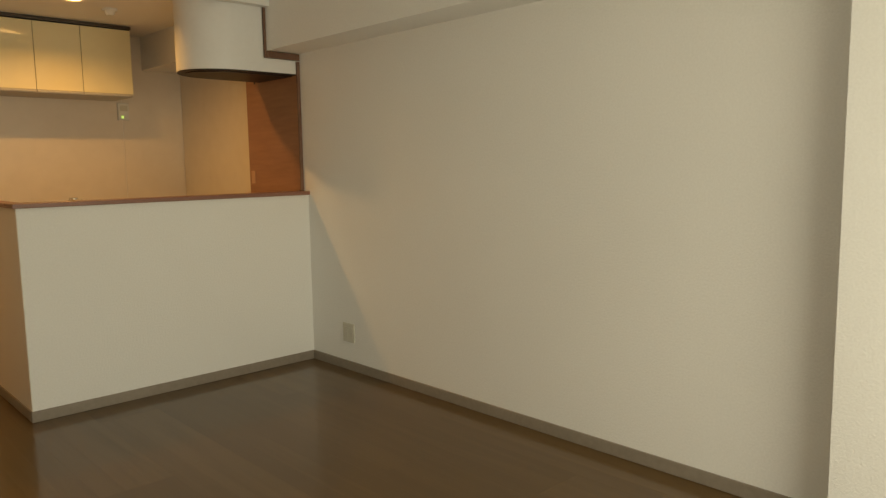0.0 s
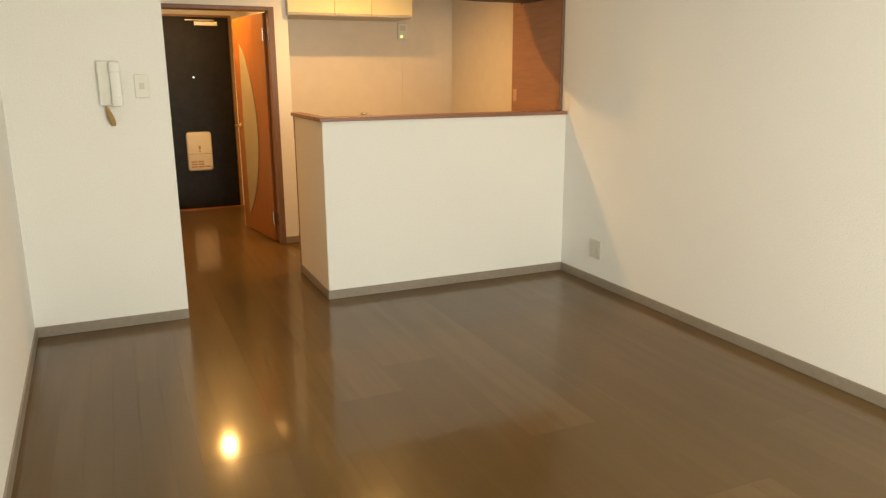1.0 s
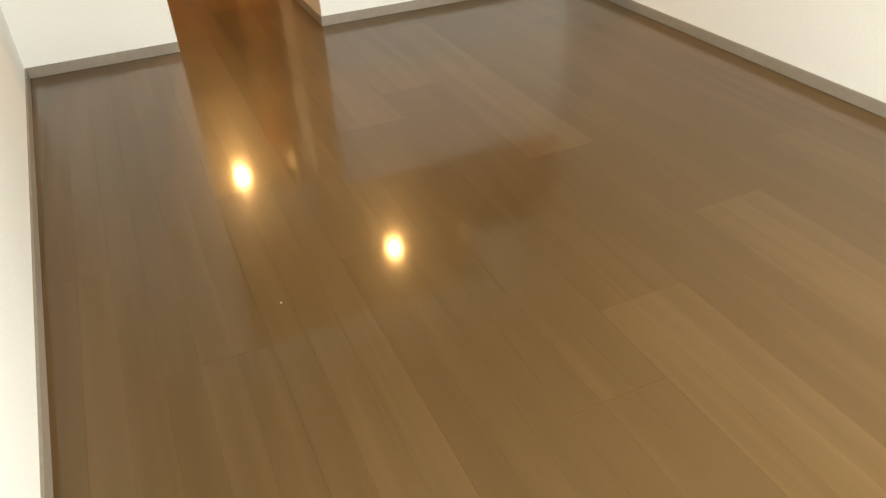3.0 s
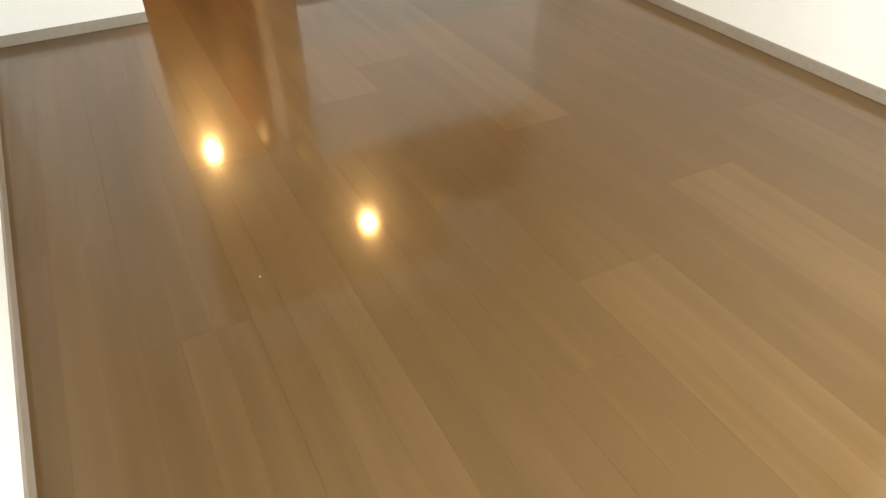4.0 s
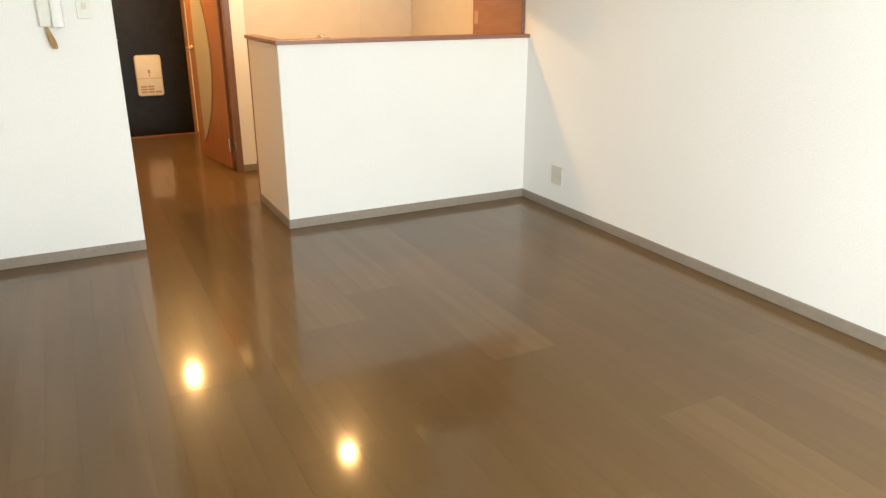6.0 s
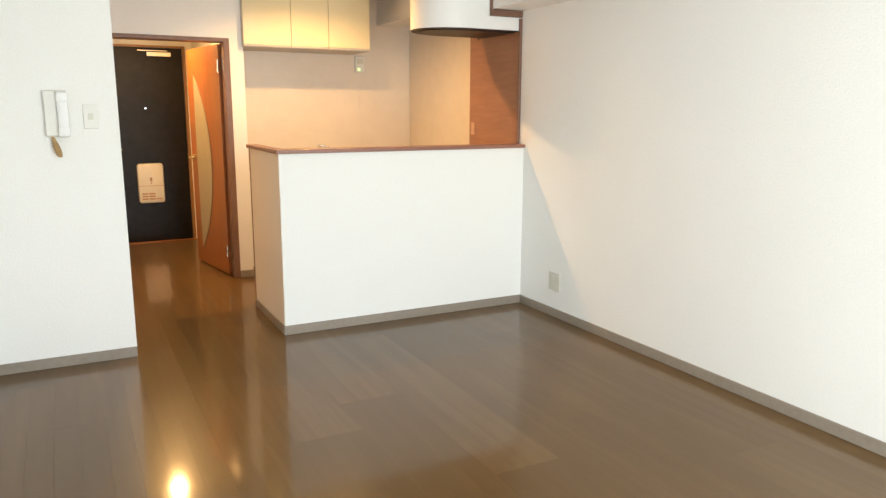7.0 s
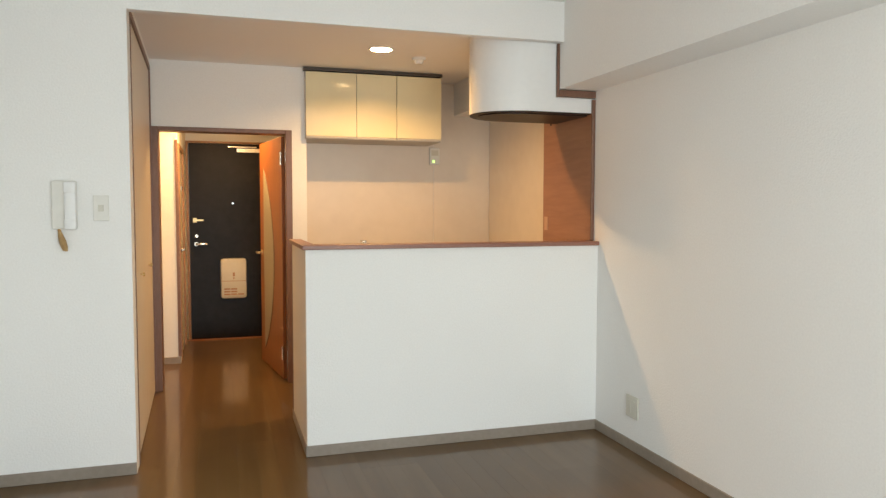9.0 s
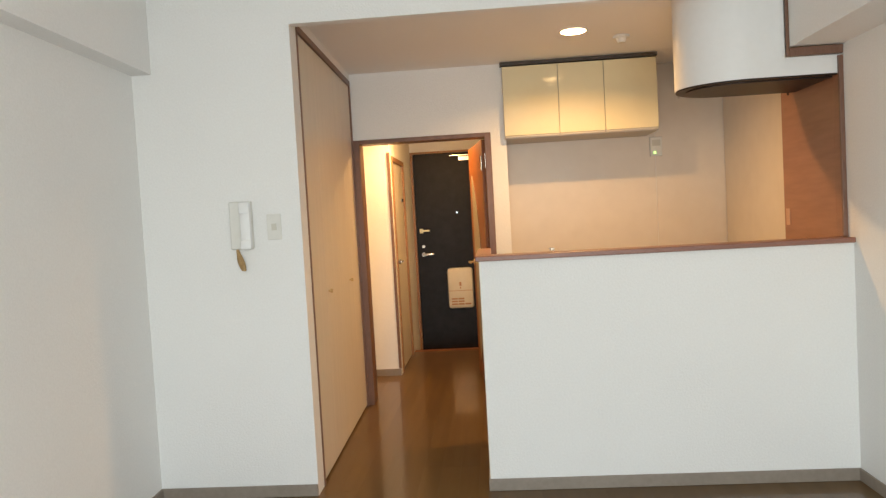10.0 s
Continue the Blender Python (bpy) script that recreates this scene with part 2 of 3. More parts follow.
structure("wall_header", boxes((X_PIER, BEAM_X, 0, 0.06, Z_HEAD, Z_CEIL)), WALLPAPER, "white header wall above the kitchen opening", "wall")
structure("beam_right", boxes((BEAM_X, 0, Y_WINDOW, 0.05, BEAM_Z, Z_CEIL)), WALLPAPER, "white papered beam along the long wall", "beam")
structure("beam_kitchen", boxes((BEAM_X, 0, 0.59, 0.735, KITCHEN_BEAM_Z, Z_KITCHEN), (BEAM_X, 0.09, 0.735, Y_BACK, KITCHEN_BEAM_Z, Z_KITCHEN)), WALLPAPER, "white papered beam running on through the kitchen", "beam")
structure("beam_left", prism(bmesh.new(), [(X_LEFT, 0), (LEFT_BEAM_X, 0), (left_at(Y_WINDOW) + LEFT_BEAM_X - X_LEFT, Y_WINDOW), (left_at(Y_WINDOW), Y_WINDOW)], LEFT_BEAM_Z, Z_CEIL), WALLPAPER, "white papered beam along the side wall", "beam")
structure("column_right", boxes((-0.165, 0, Y_WINDOW, -3.28, 0, BEAM_Z)), WALLPAPER, "white papered column standing out from the wall", "column")
WX0, WX1, WZ1 = -2.55, -0.28, 2.15
structure("wall_window", boxes((X_LEFT - T, WX0, Y_WINDOW - T, Y_WINDOW, 0, Z_CEIL), (WX1, T, Y_WINDOW - T, Y_WINDOW, 0, Z_CEIL), (WX0, WX1, Y_WINDOW - T, Y_WINDOW, WZ1, Z_CEIL)), WALLPAPER, "white wall with the wide window opening", "wall")
structure("ceiling", boxes((X_LEFT - T, T, Y_WINDOW - T, 0.06, Z_CEIL, Z_CEIL + 0.1)), CEILING, "plain white papered living room ceiling", "ceiling")
structure("ceiling_kitchen", holed_slab(X_PIER - 0.75, T + 0.09, 0.06, Y_BACK + T, Z_KITCHEN, Z_KITCHEN + 0.1, *DOWNLIGHT, 0.070), CEILING, "lower white ceiling over the kitchen", "ceiling")
structure("ceiling_hall", boxes((-3.1, -1.3, Y_DOOR + T, Y_ENTRY + 0.2, Z_HALL, Z_HALL + 0.06)), CEILING, "white ceiling of the entrance hall", "ceiling")
# crown moulding round the living room ceiling
structure("trim_ceiling", boxes((LEFT_BEAM_X, BEAM_X, -0.022, 0, Z_CEIL - 0.045, Z_CEIL), (LEFT_BEAM_X, BEAM_X, -0.034, -0.022, Z_CEIL - 0.02, Z_CEIL)), PLASTIC, "narrow cream moulding under the ceiling", "moulding")
structure("trim_beam", boxes((BEAM_X - 0.012, BEAM_X, Y_WINDOW, -0.034, Z_CEIL - 0.012, Z_CEIL)), BASE_GREY, "thin grey strip where beam meets ceiling", "moulding")

# kitchen and hall walls
DX0, DX1, DZ = -2.575, -1.618, 1.89
structure("wall_back", boxes((-1.51, T + 0.09, Y_BACK, Y_BACK + T, 0, Z_KITCHEN), (DX1, -1.51, Y_DOOR, Y_BACK + T, 0, Z_KITCHEN), (DX0, DX1, Y_DOOR, Y_DOOR + T, DZ, Z_KITCHEN), (DX0 - 0.6, DX0, Y_DOOR, Y_DOOR + T, 0, Z_KITCHEN)), WALLPAPER, "white papered kitchen wall with the hall doorway", "wall")
structure("wall_closet_back", boxes((-3.25, -3.15, 0.118, Y_DOOR, 0, Z_KITCHEN)), WALLPAPER, "plain wall behind the closet", "wall")
structure("wall_hall_right", boxes((-1.5, -1.4, Y_BACK + T, Y_ENTRY + 0.15, -0.1, Z_HALL)), WALLPAPER, "white papered wall of the entrance hall", "wall")
structure("wall_hall_left", boxes((-3.1, -3.0, Y_DOOR + T, 2.62, 0, Z_HALL), (-3.1, -2.47, 2.62, 2.72, 0, Z_HALL)), WALLPAPER, "white papered recess of the entrance hall", "wall")
structure("wall_bath", boxes((-2.56, -2.47, 2.72, 3.52, 1.86, Z_HALL), (-2.56, -2.47, 3.52, Y_ENTRY, -0.1, Z_HALL)), WALLPAPER, "white papered hall wall round the side door", "wall")
structure("wall_entry", boxes((-2.56, -2.475, Y_ENTRY, Y_ENTRY + 0.15, -0.1, Z_HALL), (-1.57, -1.4, Y_ENTRY, Y_ENTRY + 0.15, -0.1, Z_HALL), (-2.475, -1.57, Y_ENTRY, Y_ENTRY + 0.15, 2.01, Z_HALL)), WALLPAPER, "white papered wall round the entrance door", "wall")

# baseboards
BH, BT = 0.058, 0.009


def baseboard(*rows):
    bm = bmesh.new()
    for r in rows:
        box(bm, *r, 0, BH, bevel=0.002, segments=1)
    return structure("baseboard", bm, BASE_GREY, "taupe vinyl baseboard along the wall foot", "baseboard")


baseboard((-BT, 0, -3.28, 0))
baseboard((-0.165 - BT, -0.165, Y_WINDOW, -3.28), (-0.165, 0, -3.28, -3.28 + BT))
structure("baseboard", prism(bmesh.new(), [(X_LEFT, -BT), (X_LEFT + BT, -BT), (left_at(Y_WINDOW) + BT, Y_WINDOW), (left_at(Y_WINDOW), Y_WINDOW)], 0, BH), BASE_GREY, "taupe vinyl baseboard along the wall foot", "baseboard")
baseboard((X_LEFT, X_PIER, -BT, 0))
baseboard((X_COUNTER - BT, 0, -BT, 0), (X_COUNTER - BT, X_COUNTER, 0, COUNTER_D))
baseboard((DX1, -1.51, Y_DOOR - BT, Y_DOOR))
baseboard((-3.0, -2.47, 2.62 - BT, 2.62))


# ---- counter ----
TOP_T = 0.024


def counter():
    ob = thing("counter", "white papered half wall counter with a red-brown wooden top", "counter")
    part("front_wall", boxes((X_COUNTER, 0, 0, 0.11, 0, COUNTER_H - TOP_T)), WALLPAPER, ob)
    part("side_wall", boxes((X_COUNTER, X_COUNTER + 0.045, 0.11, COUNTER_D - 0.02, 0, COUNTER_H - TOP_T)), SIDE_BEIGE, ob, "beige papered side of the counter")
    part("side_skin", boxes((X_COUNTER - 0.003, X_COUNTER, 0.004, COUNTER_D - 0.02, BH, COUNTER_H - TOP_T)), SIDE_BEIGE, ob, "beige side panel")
    part("end_trim", boxes((X_COUNTER - 0.006, X_COUNTER + 0.045, COUNTER_D - 0.02, COUNTER_D, 0, COUNTER_H - TOP_T), bevel=0.002), TRIM_BROWN, ob, "brown edge strip")
    bm = boxes((X_COUNTER - 0.02, 0, -0.02, 0.125, COUNTER_H - TOP_T, COUNTER_H), bevel=0.004)
    box(bm, X_COUNTER - 0.02, X_COUNTER + 0.055, 0.125, COUNTER_D + 0.012, COUNTER_H - TOP_T, COUNTER_H, bevel=0.004)
    part("top", bm, TOP_WOOD, ob, "red-brown wooden top board")
    return ob


counter()


def sink_unit():
    ob = thing("sink_unit", "kitchen sink unit standing behind the half wall", "sink unit")
    part("cabinet_body", boxes((X_COUNTER + 0.05, -0.02, 0.115, 0.72, 0.0, 0.80), bevel=0.003), CUP_CREAM, ob)
    part("worktop", boxes((X_COUNTER + 0.05, -0.02, 0.113, 0.74, 0.80, 0.84), bevel=0.004), STEEL, ob)
    bm = bmesh.new()
    disc(bm, -1.34, 0.2, 0.97, 0.018, 0.26)
    disc(bm, -1.34, 0.2, 1.100, 0.024, 0.02, radius2=0.02)
    disc(bm, -1.34, 0.29, 1.112, 0.012, 0.20, "Y")
    disc(bm, -1.34, 0.378, 1.097, 0.011, 0.03)
    box(bm, -1.355, -1.325, 0.30, 0.36, 1.122, 1.131, bevel=0.003)
    part("tap", bm, CHROME, ob, "chrome tap", smooth=True)
    return ob


sink_unit()


# ---- kitchen lining, cupboard, hood ----
def wall_panels():
    for x0, x1 in ((-1.508, -0.415), (-0.412, 0.084)):
        structure("trim_kitchen_panel", boxes((x0, x1, Y_BACK - 0.005, Y_BACK, 0.84, Z_KITCHEN), bevel=0.0015), KITCHEN_PANEL, "cream glossy kitchen wall panel", "wall panel")
    structure("trim_side_panel", boxes((0.085, 0.09, 0.737, Y_BACK - 0.006, 0.84, KITCHEN_BEAM_Z), bevel=0.0015), KITCHEN_PANEL, "cream glossy panel on the kitchen side wall", "wall panel")


wall_panels()


def wood_panel():
    ob = thing("wood_side_panel", "red-brown wooden panel on the wall under the hood", "wall panel")
    part("board", boxes((-0.014, 0, 0.128, 0.735, 0.845, 1.925), bevel=0.001), PANEL_WOOD, ob)
    part("board", boxes((-0.014, 0, 0.068, 0.128, COUNTER_H + 0.002, 1.925), bevel=0.001), PANEL_WOOD, ob)
    part("front_edge", boxes((-0.02, 0, 0.048, 0.066, COUNTER_H + 0.001, 1.96), bevel=0.002), TRIM_BROWN, ob, "dark brown edge strip")
    part("socket_plate", boxes((-0.019, -0.014, 0.655, 0.705, 1.17, 1.26), bevel=0.002), SOCKET_TAN, ob, "small brown cover plate")
    return ob


wood_panel()


def beam_casing():
    bm = boxes((BEAM_X - 0.014, BEAM_X, 0.05, 0.062, 1.968, Z_HEAD), bevel=0.002)
    box(bm, BEAM_X, 0, 0.046, 0.063, 1.968, BEAM_Z - 0.004, bevel=0.002)
    return structure("trim_casing", bm, TRIM_BROWN, "dark brown casing under the beam end", "casing")


beam_casing()


def hood_outline(inset=0.0):
    right, cx, cy, rx = (-0.02 if inset else -0.004), -0.385, 0.306, 0.302 - inset
    front, back = 0.24 - inset, 0.28 - inset
    pts = [(right, cy - front)]
    for i in range(41):
        a = radians(180 * i / 40)
        pts.append((cx - rx * math.sin(a), cy - (front if i <= 20 else back) * math.cos(a)))
    pts.append((right, cy + back))
    return pts


def range_hood():
    ob = thing("range_hood", "white curved range hood with a dark underside", "range hood")
    low, outer = 1.882, hood_outline()
    part("skirt", prism(bmesh.new(), outer, low, 1.966), HOOD_WHITE, ob, smooth=True)
    upper = [(BEAM_X - 0.016, outer[0][1])] + outer[1:-1] + [(BEAM_X - 0.016, outer[-1][1])]
    part("duct_cover", prism(bmesh.new(), upper, 1.966, Z_KITCHEN - 0.002), HOOD_WHITE, ob, smooth=True)
    # Near-black plates close the bottom; the hood is not hollow.
    part("underside", prism(bmesh.new(), hood_outline(0.003), low - 0.006, low), HOOD_DARK, ob, "near-black brown underside")
    part("filter", prism(bmesh.new(), hood_outline(0.05), low - 0.012, low - 0.006), HOOD_DARK, ob, "dark filter plate")
    part("knob", disc(bmesh.new(), -0.05, 0.55, low - 0.016, 0.005, 0.014), DARK_SLOT, ob, "small dark switch cord end")
    return ob


range_hood()


def wall_cupboard():
    x0, x1, y0, z0, z1 = -1.52, -0.475, 1.617, 1.83, Z_KITCHEN
    ob = thing("wall_cupboard", "cream glossy three-door wall cupboard under the ceiling", "cupboard")
    part("body", boxes((x0, x1, y0 + 0.02, Y_BACK - 0.006, z0, z1 - 0.03), bevel=0.002), GREY_BOARD, ob, "grey cupboard carcass")
    part("top_strip", boxes((x0 - 0.012, x1 + 0.005, y0 - 0.004, Y_BACK - 0.006, z1 - 0.026, z1 - 0.004)), CUP_DARK, ob, "dark strip over the doors")
    cuts = [x0, -1.142, -0.832, x1]
    for a, b in zip(cuts, cuts[1:]):
        d = part("door", boxes((a + 0.0018, b - 0.0018, y0, y0 + 0.018, z0 + 0.02, z1 - 0.034), bevel=0.002), CUP_CREAM, ob)
        part("grip", boxes((a + 0.004, b - 0.004, y0 + 0.003, y0 + 0.02, z0 + 0.006, z0 + 0.018), bevel=0.002), GREY_BOARD, d, "grey grip rail")
    return ob


wall_cupboard()


def recessed_downlight(x, y, z):
    """A can let into the ceiling: trim ring, white reflector, glowing bulb at its top."""
    ob = thing("downlight", "round recessed ceiling downlight with a white trim ring, lit", "lamp", (x, y, z), group="ceiling downlights")
    bm = bmesh.new()
    profile = ((0.067, 0.046), (0.0680, 0.0), (0.071, -0.006), (0.079, -0.007), (0.084, -0.003), (0.085, -0.0005))
    rows = []
    for r, h in profile:
        rows.append([bm.verts.new((r * math.cos(2 * math.pi * i / 48), r * math.sin(2 * math.pi * i / 48), h)) for i in range(48)])
    for low, high in zip(rows, rows[1:]):
        for i in range(48):
            bm.faces.new((low[i], low[(i + 1) % 48], high[(i + 1) % 48], high[i]))
    bm.faces.new(rows[0])
    part("reflector", bm, HOOD_WHITE, ob, "white reflector can and trim ring", smooth=True)
    bulb = bmesh.new()
    bmesh.ops.create_uvsphere(bulb, u_segments=32, v_segments=12, radius=1, matrix=Matrix.Translation((0, 0, 0.041)) @ Matrix.Diagonal((0.048, 0.042, 0.003, 1)))
    part("bulb", bulb, LAMP_GLOW, ob, "glowing warm white bulb", smooth=True)
    return ob


def surface_downlight(x, y, z):
    ob = thing("downlight", "round ceiling lamp with a glowing warm lens, lit", "lamp", (x, y, z), group="ceiling downlights")
    bm = bmesh.new()
    bmesh.ops.create_cone(bm, cap_ends=False, segments=40, radius1=0.078, radius2=0.074, depth=0.010, matrix=Matrix.Translation((0, 0, -0.006)))
    bmesh.ops.create_cone(bm, cap_ends=False, segments=40, radius1=0.068, radius2=0.066, depth=0.010, matrix=Matrix.Translation((0, 0, -0.006)))
    part("ring", bm, PLASTIC, ob, smooth=True)
    dome = bmesh.new()
    bmesh.ops.create_uvsphere(dome, u_segments=32, v_segments=16, radius=1, matrix=Matrix.Translation((0, 0, -0.002)) @ Matrix.Diagonal((0.066, 0.066, 0.009, 1)))
    part("lens", dome, LAMP_GLOW, ob, "glowing warm white lens", smooth=True)
    return ob


recessed_downlight(*DOWNLIGHT, Z_KITCHEN)
surface_downlight(-2.13, 2.40, Z_HALL)


def smoke_detector():
    ob = thing("smoke_detector", "small round white smoke detector on the kitchen ceiling", "smoke detector", (-0.80, 1.09, Z_KITCHEN))
    part("base", disc(bmesh.new(), 0, 0, -0.008, 0.05, 0.016), PLASTIC, ob, smooth=True)
    part("head", disc(bmesh.new(), 0, 0, -0.028, 0.024, 0.028, radius2=0.036), PLASTIC, ob, smooth=True)
    return ob


smoke_detector()


def water_heater_switch():
    x, y, z = -0.408, Y_BACK - 0.006, 1.748
    ob = thing("control_panel", "small wall controller with a green pilot lamp", "controller")
    part("case", boxes((x - 0.042, x + 0.042, y - 0.018, y, z - 0.068, z + 0.068), bevel=0.004), PLASTIC, ob)
    # Grey strips at left and top imitate the shade round the case.
    part("shade_edge", boxes((x - 0.046, x - 0.0415, y - 0.012, y, z - 0.07, z + 0.072), (x - 0.0415, x + 0.046, y - 0.012, y, z + 0.0675, z + 0.072)), GREY_BOARD, ob, "grey strips imitating shade along the case edge")
    part("display", boxes((x - 0.030, x + 0.030, y - 0.0195, y - 0.0175, z + 0.006, z + 0.05), bevel=0.001), PLASTIC_SHADE, ob, "pale display window")
    part("pilot_lamp", boxes((x - 0.020, x - 0.004, y - 0.021, y - 0.0175, z - 0.052, z - 0.034)), GREEN_GLOW, ob, "green pilot lamp")
    return ob


water_heater_switch()


# ---- wall fittings in the living room ----
def outlet_plate():
    ob = thing("wall_outlet", "ivory double wall outlet low on the white wall", "outlet")
    yc, zc = -0.407, 0.241
    part("plate", boxes((-0.008, 0, yc - 0.058, yc + 0.058, zc - 0.06, zc + 0.06), bevel=0.003), PLASTIC_SHADE, ob)
    for k in (-0.024, 0.024):
        s = part("socket", boxes((-0.0092, -0.008, yc + k - 0.016, yc + k + 0.016, zc - 0.035, zc + 0.035)), PLASTIC_SHADE, ob)
        part("slots", boxes((-0.0097, -0.0092, yc + k - 0.008, yc + k - 0.005, zc - 0.01, zc + 0.004), (-0.0097, -0.0092, yc + k + 0.005, yc + k + 0.008, zc - 0.01, zc + 0.004)), GREY_BOARD, s, "grey slots")
    return ob


outlet_plate()


def light_switch():
    ob = thing("light_switch", "white light switch on the pier wall", "switch")
    xc, zc = -2.68, 1.318
    part("plate", boxes((xc - 0.035, xc + 0.035, -0.008, 0, zc - 0.062, zc + 0.062), bevel=0.003), PLASTIC, ob)
    part("rocker", boxes((xc - 0.012, xc + 0.012, -0.012, -0.008, zc - 0.016, zc + 0.016), bevel=0.001), PLASTIC_SHADE, ob, "ivory rocker")
    return ob


light_switch()


def intercom():
    ob = thing("intercom", "white wall intercom handset with a tan cord", "intercom")
    x0, x1, z0, z1 = -2.89, -2.782, 1.215, 1.447
    part("base", boxes((x0, x1, -0.03, 0, z0 + 0.004, z1), bevel=0.006), PLASTIC, ob)
    h = part("handset", boxes((x1 - 0.050, x1 + 0.003, -0.058, -0.026, z0, z1 - 0.004), bevel=0.013), HOOD_WHITE, ob, "bright white handset", smooth=True)
    part("earpiece", boxes((x1 - 0.050, x1 + 0.003, -0.063, -0.048, z1 - 0.058, z1 - 0.006), bevel=0.008), HOOD_WHITE, h, smooth=True)
    part("mouthpiece", boxes((x1 - 0.050, x1 + 0.003, -0.063, -0.048, z0 + 0.002, z0 + 0.05), bevel=0.008), HOOD_WHITE, h, smooth=True)
    bm = bmesh.new()
    for k in range(22):
        z = z0 - 0.0005 - 0.0046 * k
        r = 0.0065 + 0.0125 * math.sin(math.pi * (0.05 + 0.8 * (k / 21) ** 1.3))
        bmesh.ops.create_uvsphere(bm, u_segments=12, v_segments=6, radius=1, matrix=Matrix.Translation((x0 + 0.030 + 0.0011 * k, -0.022, z)) @ Matrix.Rotation(radians(12), 4, "Y") @ Matrix.Diagonal((r, r, 0.0042, 1)))
    part("cord", bm, TASSEL, ob, "tan coiled cord hanging below", smooth=True)
    return ob


intercom()


def crumb(x, y, size):
    ob = thing("paper_crumb", "tiny white crumb lying on the floor", "crumb", (x, y, 0))
    bm = bmesh.new()
    bmesh.ops.create_icosphere(bm, subdivisions=1, radius=size, matrix=Matrix.Translation((0, 0, size * 0.5)) @ Matrix.Diagonal((1, 0.7, 0.5, 1)))
    part("crumb_body", bm, PLASTIC, ob)


crumb(-2.591, -2.488, 0.003)


# ---- closet ----
def closet():
    """Built along y from its near edge; like the side wall it stands slightly out of square."""
    d, z0, z1 = 1.552, 0.012, 2.272
    ob = thing("closet", "tall pale wood folding closet doors in a brown frame", "closet", (X_PIER, 0.12, 0), turn=1.57)
    part("frame", boxes((-0.03, 0.004, 0, 0.022, 0, z1), (-0.03, 0.004, d - 0.022, d, 0, z1), (-0.03, 0.004, 0, d, z1, z1 + 0.034), bevel=0.001), TRIM_BROWN, ob, "dark brown frame")
    part("infill", boxes((-0.03, 0, 0, d, z1 + 0.034, Z_KITCHEN)), WALLPAPER, ob)
    edge = [0.024 + (d - 0.048) * k / 4 for k in range(5)]
    for k in range(4):
        leaf = part("door_leaf", boxes((-0.028, -0.006, edge[k] + 0.0008, edge[k + 1] - 0.0008, z0, z1 - 0.004), bevel=0.0015), CLOSET_WOOD, ob)
        if k in (1, 2):
            yk = edge[k] + 0.03 if k == 1 else edge[k + 1] - 0.03
            bm = disc(bmesh.new(), 0.0, yk, 0.945, 0.005, 0.016, "X")
            disc(bm, 0.012, yk, 0.945, 0.011, 0.012, "X")
            part("knob", bm, BRASS, leaf, "small dull brass knob", smooth=True)
    return ob


closet()


# ---- hall doorway and its open door ----
def door_frame():
    f = 0.045
    ob = structure("door_1", boxes((DX0 - 0.022, DX0 + 0.032, Y_DOOR - 0.012, Y_DOOR + T + 0.012, 0, DZ), (DX1 - f, DX1, Y_DOOR - 0.012, Y_DOOR + T + 0.012, 0, DZ), (DX0 + 0.032, DX1 - f, Y_DOOR - 0.012, Y_DOOR + T + 0.012, DZ - 0.03, DZ), bevel=0.003), TRIM_BROWN, "brown wooden frame of the hall doorway", "door frame")
    for z in (0.2, 1.70):
        part("strike", boxes((DX1 - f - 0.004, DX1 - f, Y_DOOR + 0.03, Y_DOOR + 0.07, z - 0.05, z + 0.05), bevel=0.001), CHROME, ob, "metal hinge plate")
    return ob


door_frame()


